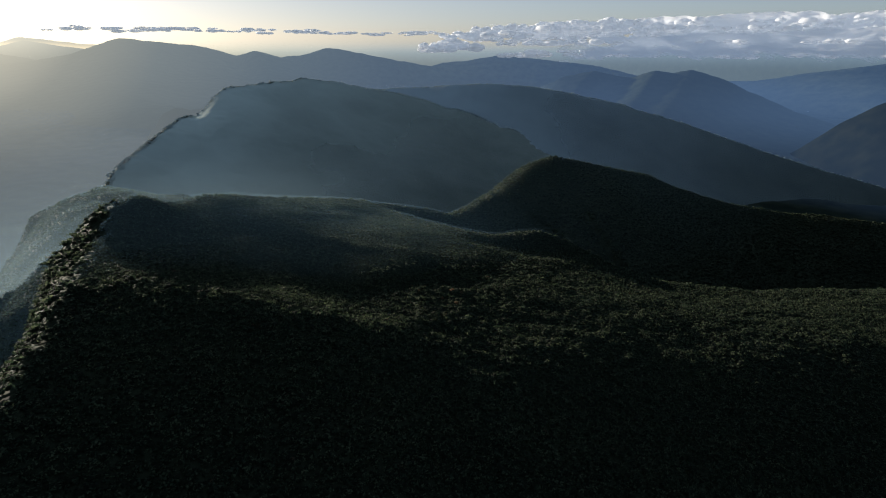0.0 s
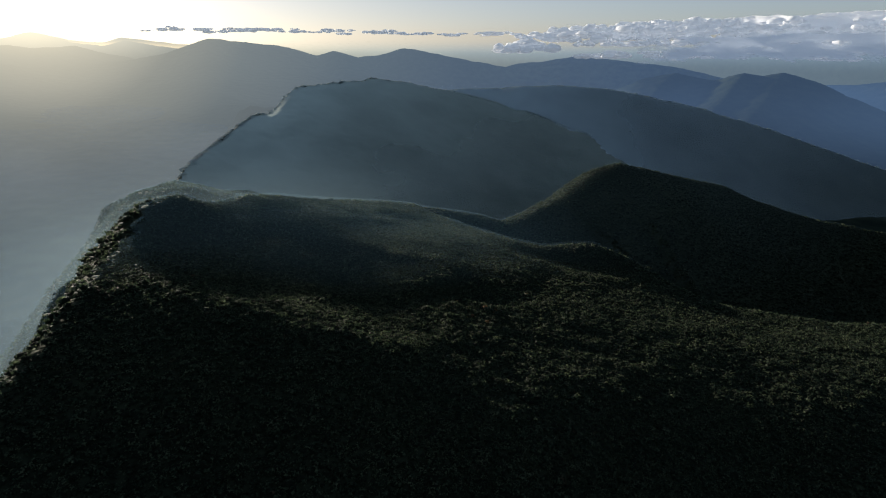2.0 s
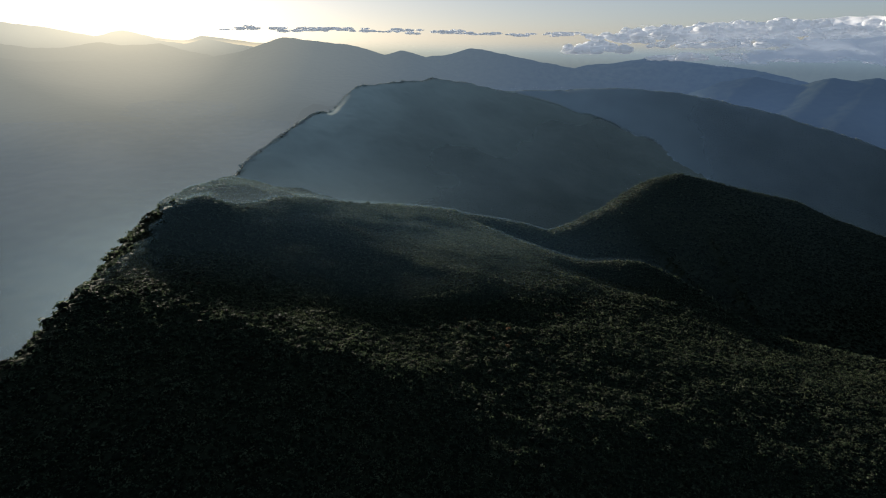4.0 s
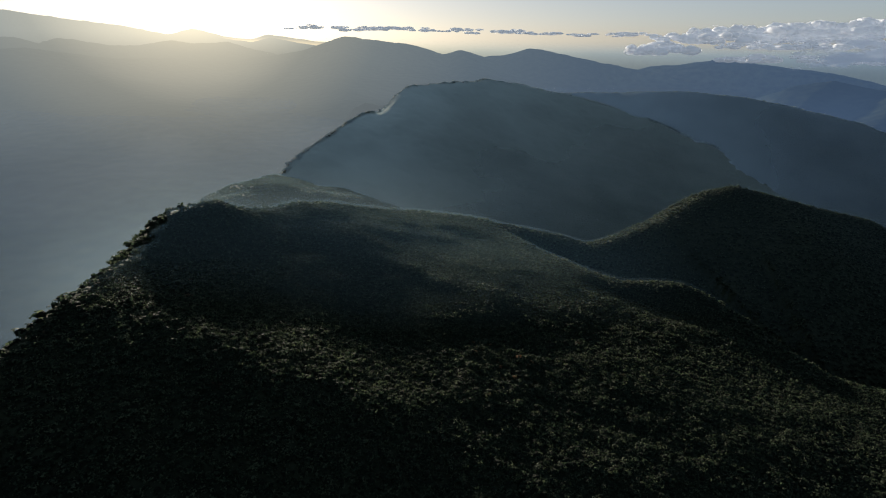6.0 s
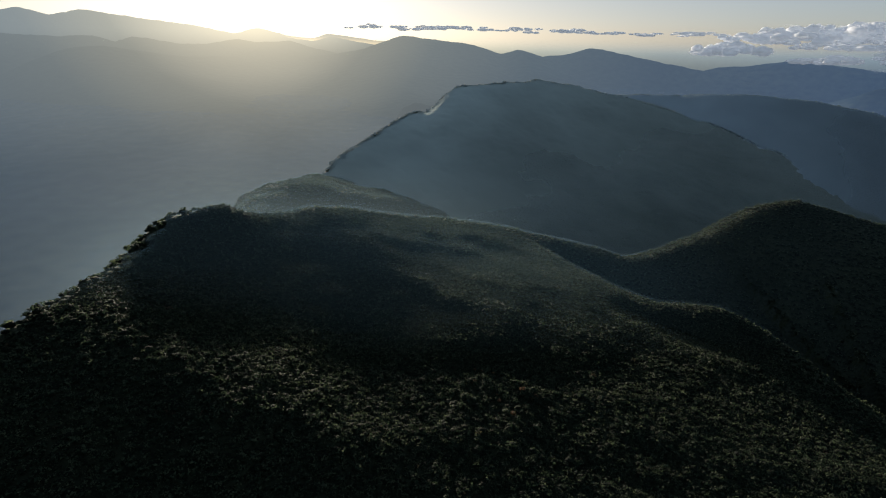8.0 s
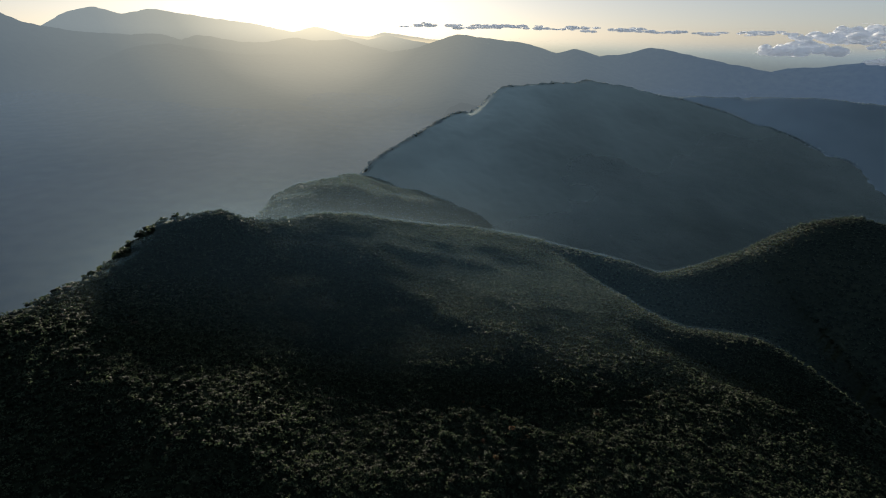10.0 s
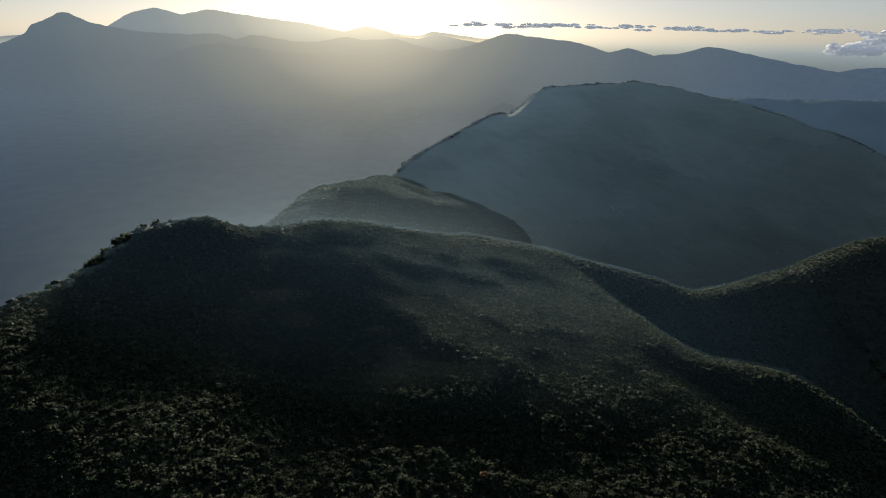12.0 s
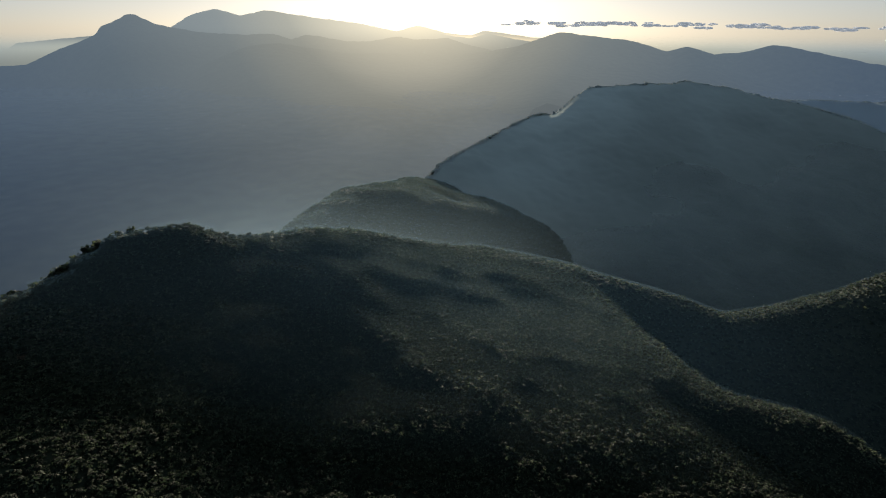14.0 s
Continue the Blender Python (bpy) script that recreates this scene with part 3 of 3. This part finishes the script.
def cloud_field(count, yaw, dist, level, size, flat, label, lean=5.5):
    """Heaps of cloud, puff upon puff, spread over a stretch of the sky's rim."""
    bv, bf = ball(8, 12)
    vs, fs, base = [], [], 0
    for _ in range(count):
        a, r = radians(rng.uniform(*yaw)), rng.uniform(*dist)
        cx, cy, cz = -math.sin(a) * r, math.cos(a) * r, rng.uniform(*level) - lean * max(0.0, math.degrees(a) + 11)
        big = rng.uniform(*size)
        for _ in range(int(rng.integers(5, 10))):
            rad = big * rng.uniform(0.3, 0.75)
            off = rng.normal(0, 1, 3) * big * np.array([1.1, 1.1, 0.22 * flat])
            off[2] = abs(off[2])
            lump = 1 + 0.16 * np.sin(bv @ rng.normal(0, 3.2, 3) + rng.uniform(0, 6)) + 0.1 * np.sin(bv @ rng.normal(0, 6, 3))
            v = bv * lump[:, None] * rad * np.array([1.35, 1.35, flat]) + off + (cx, cy, cz)
            vs.append(v)
            fs.append(bf + base)
            base += len(bv)
    return thing("cloud_sea", mesh_of("cloud_sea", np.concatenate(vs), np.concatenate(fs), True), M_CLOUD, label, "clouds", kind="stuff")


def billow(x, y, size, seed, octaves=4):
    """Heaped shapes: rounded tops with creases between them, 0 to 1."""
    return sum(0.5 ** k * np.minimum(1.25 * np.abs(smooth_noise(x, y, size / 2 ** k, seed + k)) ** 0.75, 1) for k in range(octaves)) / (2 - 0.5 ** (octaves - 1))


def cloud_deck(yaw, near, far, low, high, swell, seed, material, label):
    """A bank of heaped cloud that rises from its near foot to its far top."""
    na, nr = 360, 110
    A, S = np.meshgrid(np.radians(np.linspace(*yaw, na)), np.linspace(0, 1, nr), indexing="ij")
    R = near + (far - near) * S
    X, Y = -np.sin(A) * R, np.cos(A) * R
    up = low + (high - low) * S - 2.6 * np.degrees(A) * S
    heap = billow(X, Y * 0.7, 330, seed, 5)
    Z = up + swell * (heap - 0.4) * 2 + 0.3 * swell * smooth_noise(X, Y, 900, seed + 50)
    Z = Z - 120 * np.clip(0.12 - S, 0, 1) / 0.12
    return thing("cloud_sea", mesh_of("cloud_sea", np.stack([X, Y, Z], -1).reshape(-1, 3), grid_faces(na, nr), True), material, label, "clouds", kind="stuff")


def cloud_stuff(name, near, edge, gaps, seed):
    n = Nodes(name)
    pos = n.add("NewGeometry").outputs["Position"]
    xyz = n.add("SeparateXYZ", Vector=pos)
    away = n.add("VectorMath", {"operation": "LENGTH"}, i0=pos).outputs["Value"]
    foot = n.add("MapRange", Value=away, i1=near, i2=near + 420, i3=-0.35, i4=0.55)
    turn = n.add("Math", {"operation": "DIVIDE"}, i0=xyz.outputs["X"], i1=xyz.outputs["Y"])
    side = n.add("MapRange", Value=turn.outputs[0], i1=edge, i2=edge + 0.22, i3=-0.4, i4=0.5)
    least = n.add("Math", {"operation": "MINIMUM"}, i0=foot.outputs[0], i1=side.outputs[0])
    wisp = n.add("TexNoise", Vector=n.add("VectorMath", {"operation": "MULTIPLY"}, i0=pos, i1=(1.0, 0.5, 2.5)).outputs[0], Scale=0.006 + 0.0004 * seed, Detail=6.0, Roughness=0.6)
    sum_ = n.add("Math", {"operation": "ADD"}, i0=wisp.outputs[0], i1=least.outputs[0])
    dense = n.add("MapRange", {"interpolation_type": "SMOOTHSTEP"}, Value=sum_.outputs[0], i1=gaps, i2=gaps + 0.22, i3=0.0, i4=1.0)
    body = n.add("BsdfDiffuse", Color=(0.9, 0.9, 0.9, 1))
    thin = n.add("BsdfTranslucent", Color=(0.9, 0.9, 0.9, 1))
    lit = n.add("MixShader", Fac=0.55, i1=body.outputs[0], i2=thin.outputs[0])
    # the same added glow fills the shade of the cloud banks
    lit = n.add("AddShader", i0=lit.outputs[0], i1=n.add("Emission", Color=(0.74, 0.81, 0.92, 1), Strength=0.06).outputs[0])
    return n.done(n.add("MixShader", Fac=dense.outputs[0], i1=n.add("BsdfTransparent").outputs[0], i2=lit.outputs[0]).outputs[0])


cloud_deck((12, -52), 4250, 4830, 150, 300, 34, 500, cloud_stuff("cloud_heaps", 4250, 0.0, 0.5, 1.0), "sea of white heaped cloud tops over blue valleys")
cloud_deck((4, -52), 3600, 4350, 70, 200, 20, 520, cloud_stuff("cloud_shelf", 3600, 0.1, 0.56, 2.0), "lower shelf of soft bright cloud over blue valleys")
cloud_field(170, (-52, -3), (4690, 4840), (280, 335), (16, 58), 0.8, "bright cumulus puffs heaped on the sea of clouds")
cloud_field(180, (-52, 1), (4440, 4690), (215, 300), (16, 66), 0.65, "bright cumulus puffs heaped on the sea of clouds")
cloud_field(90, (-52, -7), (4050, 4400), (120, 215), (16, 60), 0.45, "low cloud puffs on the shelf of cloud")
cloud_field(60, (-8, 33), (4700, 4850), (232, 262), (14, 40), 0.42, "thin grey cloud streaks low over the horizon", -1.2)


# ---- the low forest on the plateau ----
def crown_mesh(seed, sprays, large=0.30, sub=0):
    """A crown about one metre in radius: a dark knobbly heart under sprays of leaves that overlap in billows."""
    r = np.random.default_rng(seed)
    bm = bmesh.new()
    bmesh.ops.create_icosphere(bm, subdivisions=sub, radius=1.0)
    v = np.array([q.co for q in bm.verts])
    f = np.array([[q.index for q in p.verts] for p in bm.faces])
    bm.free()
    v = v * (1 + r.normal(0, 0.08, len(v)))[:, None] * np.array([0.72, 0.72, 0.5])
    f = f[(v[f][:, :, 2] > 0.05).any(1)]
    vs, fs, base = [v], [f], len(v)
    billows = r.normal(0, 1, (5, 3)) * (0.5, 0.5, 0.3)
    for k in range(sprays):
        d = r.normal(0, 1, 3)
        d[2] = abs(d[2]) * 0.9 + 0.05
        d /= np.linalg.norm(d)
        c = d * np.array([0.62, 0.62, 0.42]) * r.uniform(0.8, 1.15) + billows[k % 5] * (0.6, 0.6, 0.45)
        c[2] = max(c[2], 0.0)
        a = np.cross(d, r.normal(0, 1, 3))
        a /= np.linalg.norm(a)
        b = np.cross(d, a) * 0.95 + d * r.uniform(-0.1, 0.35)
        w = large * r.uniform(0.55, 1.1)
        vs.append(np.array([c - a * w, c + a * w * r.uniform(0.7, 1.1), c + b * w * 1.4]))
        fs.append(np.array([[0, 1, 2]]) + base)
        base += 3
    return np.concatenate(vs), np.concatenate(fs), len(f)


def shade_cores(me, inner):
    """Paints the shade inside the crowns: their cores become near-black."""
    me.materials.append(M_CORE_SHADE)
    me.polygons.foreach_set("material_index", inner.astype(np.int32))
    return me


def canopy(name, shapes, x, y, size, tall, label, material, z=None, heart=True):
    """Many crowns in one mesh."""
    z = land(x, y) if z is None else z
    turn = rng.uniform(0, 2 * math.pi, len(x))
    kind = rng.integers(0, len(shapes), len(x))
    vs, fs, inner, base = [], [], [], 0
    for k, (v, f, core) in enumerate(shapes):
        i = np.nonzero(kind == k)[0]
        c, s = np.cos(turn[i])[:, None], np.sin(turn[i])[:, None]
        r, h = size[i][:, None], (size[i] * tall[i])[:, None]
        X = (v[None, :, 0] * c - v[None, :, 1] * s) * r + x[i][:, None]
        Y = (v[None, :, 0] * s + v[None, :, 1] * c) * r + y[i][:, None]
        Z = v[None, :, 2] * h + z[i][:, None] + 0.55 * h
        vs.append(np.stack([X, Y, Z], -1).reshape(-1, 3))
        fs.append((f[None] + (np.arange(len(i)) * len(v))[:, None, None] + base).reshape(-1, 3))
        inner.append(np.tile(np.arange(len(f)) < core, len(i)))
        base += len(i) * len(v)
    me = mesh_of(name, np.concatenate(vs), np.concatenate(fs), True)
    ob = thing(name, me, material, label, "forest", kind="stuff")
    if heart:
        shade_cores(me, np.concatenate(inner))
    return ob


def scatter(x0, x1, y0, y1, step, keep):
    """Jittered places, one to a cell, where keep holds."""
    x, y = np.meshgrid(np.arange(x0, x1, step), np.arange(y0, y1, step), indexing="ij")
    x, y = x.ravel() + rng.uniform(-0.5, 0.5, x.size) * step, y.ravel() + rng.uniform(-0.5, 0.5, y.size) * step
    ok = keep(x, y)
    return x[ok], y[ok]


shapes = [crown_mesh(k, 42, 0.27) for k in range(12)]
low_shapes = [crown_mesh(30 + k, 20, 0.32) for k in range(12)]
plain = [crown_mesh(50 + k, 15, 0.38) for k in range(8)]


def sizes(n, small, large):
    r = rng.random(n)
    return small + (large - small) * (0.45 * r + 0.55 * r ** 4)


def near_part(x, y):
    return (x > -110) & (x < 110) & (y > 150) & (y < 300)


def tree_stretch(x, y):
    """The stretch of forest that the flight passes nearest: its trees stand one by one."""
    return (x > -16) & (x < 11.5) & (y > 246) & (y < 273.5)


x, y = scatter(-180, 300, 95, 560, 1.6, lambda x, y: ~beyond_rim(x, y - 8) & (x < 0.8 * y + 30))
alone = tree_stretch(x, y)
tree_x, tree_y = x[alone], y[alone]
x, y = x[~alone], y[~alone]
close = near_part(x, y)
for pick, kinds in ((close, shapes), (~close, low_shapes)):
    canopy("shrub_forest", kinds, x[pick], y[pick], sizes(int(pick.sum()), 1.0, 2.0), rng.uniform(0.6, 0.9, int(pick.sum())), "low dark-green montane forest on the plateau, backlit", M_LEAF)
x, y = scatter(-100, 420, -90, 420, 3.0, lambda x, y: ~beyond_rim(x, y) & ((y < 95) | (x > 0.8 * y + 30)))
canopy("shrub_forest", plain, x, y, sizes(len(x), 1.2, 2.3), rng.uniform(0.5, 1.0, len(x)), "low dark-green montane forest on the plateau, shaded", M_LEAF)
x, y = scatter(-30, 560, 330, 800, 3.2, lambda x, y: beyond_rim(x, y - 8) & (x > 0.16 * y - 90))
canopy("hill_forest", plain, x, y, sizes(len(x), 1.3, 2.6), rng.uniform(0.6, 0.95, len(x)), "close dark forest over the rounded hill", M_LEAF)
x, y = scatter(-480, 60, 90, 900, 3.3, lambda x, y: beyond_rim(x, y - 8) & (x <= 0.16 * y - 90) & (land(x, y) > -110))
canopy("scarp_forest", plain, x, y, sizes(len(x), 1.3, 2.7), rng.uniform(0.6, 1.0, len(x)), "forest on the western scarp and the stepped headland", M_LEAF)


ridge = np.concatenate(CREST_TREES)
canopy("ridge_forest", plain, ridge[:, 0] + rng.uniform(-2.5, 2.5, len(ridge)), ridge[:, 1] + rng.uniform(-2.5, 2.5, len(ridge)), sizes(len(ridge), 1.8, 3.6), rng.uniform(0.7, 1.1, len(ridge)), "trees along the skyline of the near mountains, haze painted on their leaves", M_HAZED_LEAF, ridge[:, 2] - 0.8, False)


def trunk_mesh(seed):
    """A short tapered stem that forks into limbs."""
    r = np.random.default_rng(seed)
    vs, fs, base = [], [], 0
    ring = np.linspace(0, 2 * math.pi, 6, endpoint=False)

    def limb(a, b, r0, r1):
        nonlocal base
        a, b = np.array(a, float), np.array(b, float)
        d = (b - a) / np.linalg.norm(b - a)
        u = np.cross(d, (0.3, 1.0, 0.2))
        u /= np.linalg.norm(u)
        w = np.cross(d, u)
        for p, q in ((a, r0), ((a + b) / 2 + r.normal(0, 0.04, 3), (r0 + r1) / 2), (b, r1)):
            vs.append(p + q * (np.cos(ring)[:, None] * u + np.sin(ring)[:, None] * w))
        for k in range(2):
            for m in range(6):
                fs.append([base + k * 6 + m, base + k * 6 + (m + 1) % 6, base + k * 6 + 6 + (m + 1) % 6, base + k * 6 + 6 + m])
        base += 18

    limb((0, 0, -0.3), (0.05, 0.02, 0.55), 0.11, 0.075)
    for k in range(4):
        a = k * 1.6 + r.uniform(0, 0.8)
        limb((0.05, 0.02, 0.5), (0.62 * math.cos(a), 0.62 * math.sin(a), r.uniform(0.85, 1.15)), 0.06, 0.02)
    return mesh_of("trunk", np.concatenate(vs), np.array(fs), True)


def small_tree(seed, label, material):
    tree = new("small_tree", None)
    tagged(tree, label, "tree", "small trees of the plateau forest")
    part("trunk", trunk_mesh(seed), M_BARK, tree)
    v, f, core = crown_mesh(seed + 70, 60, 0.27, 1)
    me = mesh_of("crown", v * np.array([1, 1, 0.95]) + np.array([0, 0, 0.75]), f)
    part("crown", me, material, tree)
    shade_cores(me, np.arange(len(f)) < core)
    return tree


kinds = [small_tree(k, "low bushy tree with a rounded dark-green crown, backlit", M_LEAF) for k in range(5)]
kinds.append(small_tree(8, "low bushy tree with rust-red young leaves among green", M_RUST))
pick = np.random.default_rng(21)
tree_z, tree_size = land(tree_x, tree_y), sizes(len(tree_x), 0.55, 1.75)
first = set()
for px_, py_, pz_, size_ in zip(tree_x, tree_y, tree_z, tree_size):
    which = int(pick.integers(0, 5)) if pick.random() > 0.03 else 5
    place = pose(px_, py_, pz_, 0, 0, pick.uniform(0, 360)) @ Matrix.Diagonal((size_, size_, size_ * pick.uniform(0.8, 1.2), 1))
    if which not in first:
        first.add(which)
        kinds[which].matrix_basis = place
    else:
        twin = copy_thing(kinds[which], place)
        twin.matrix_basis = place
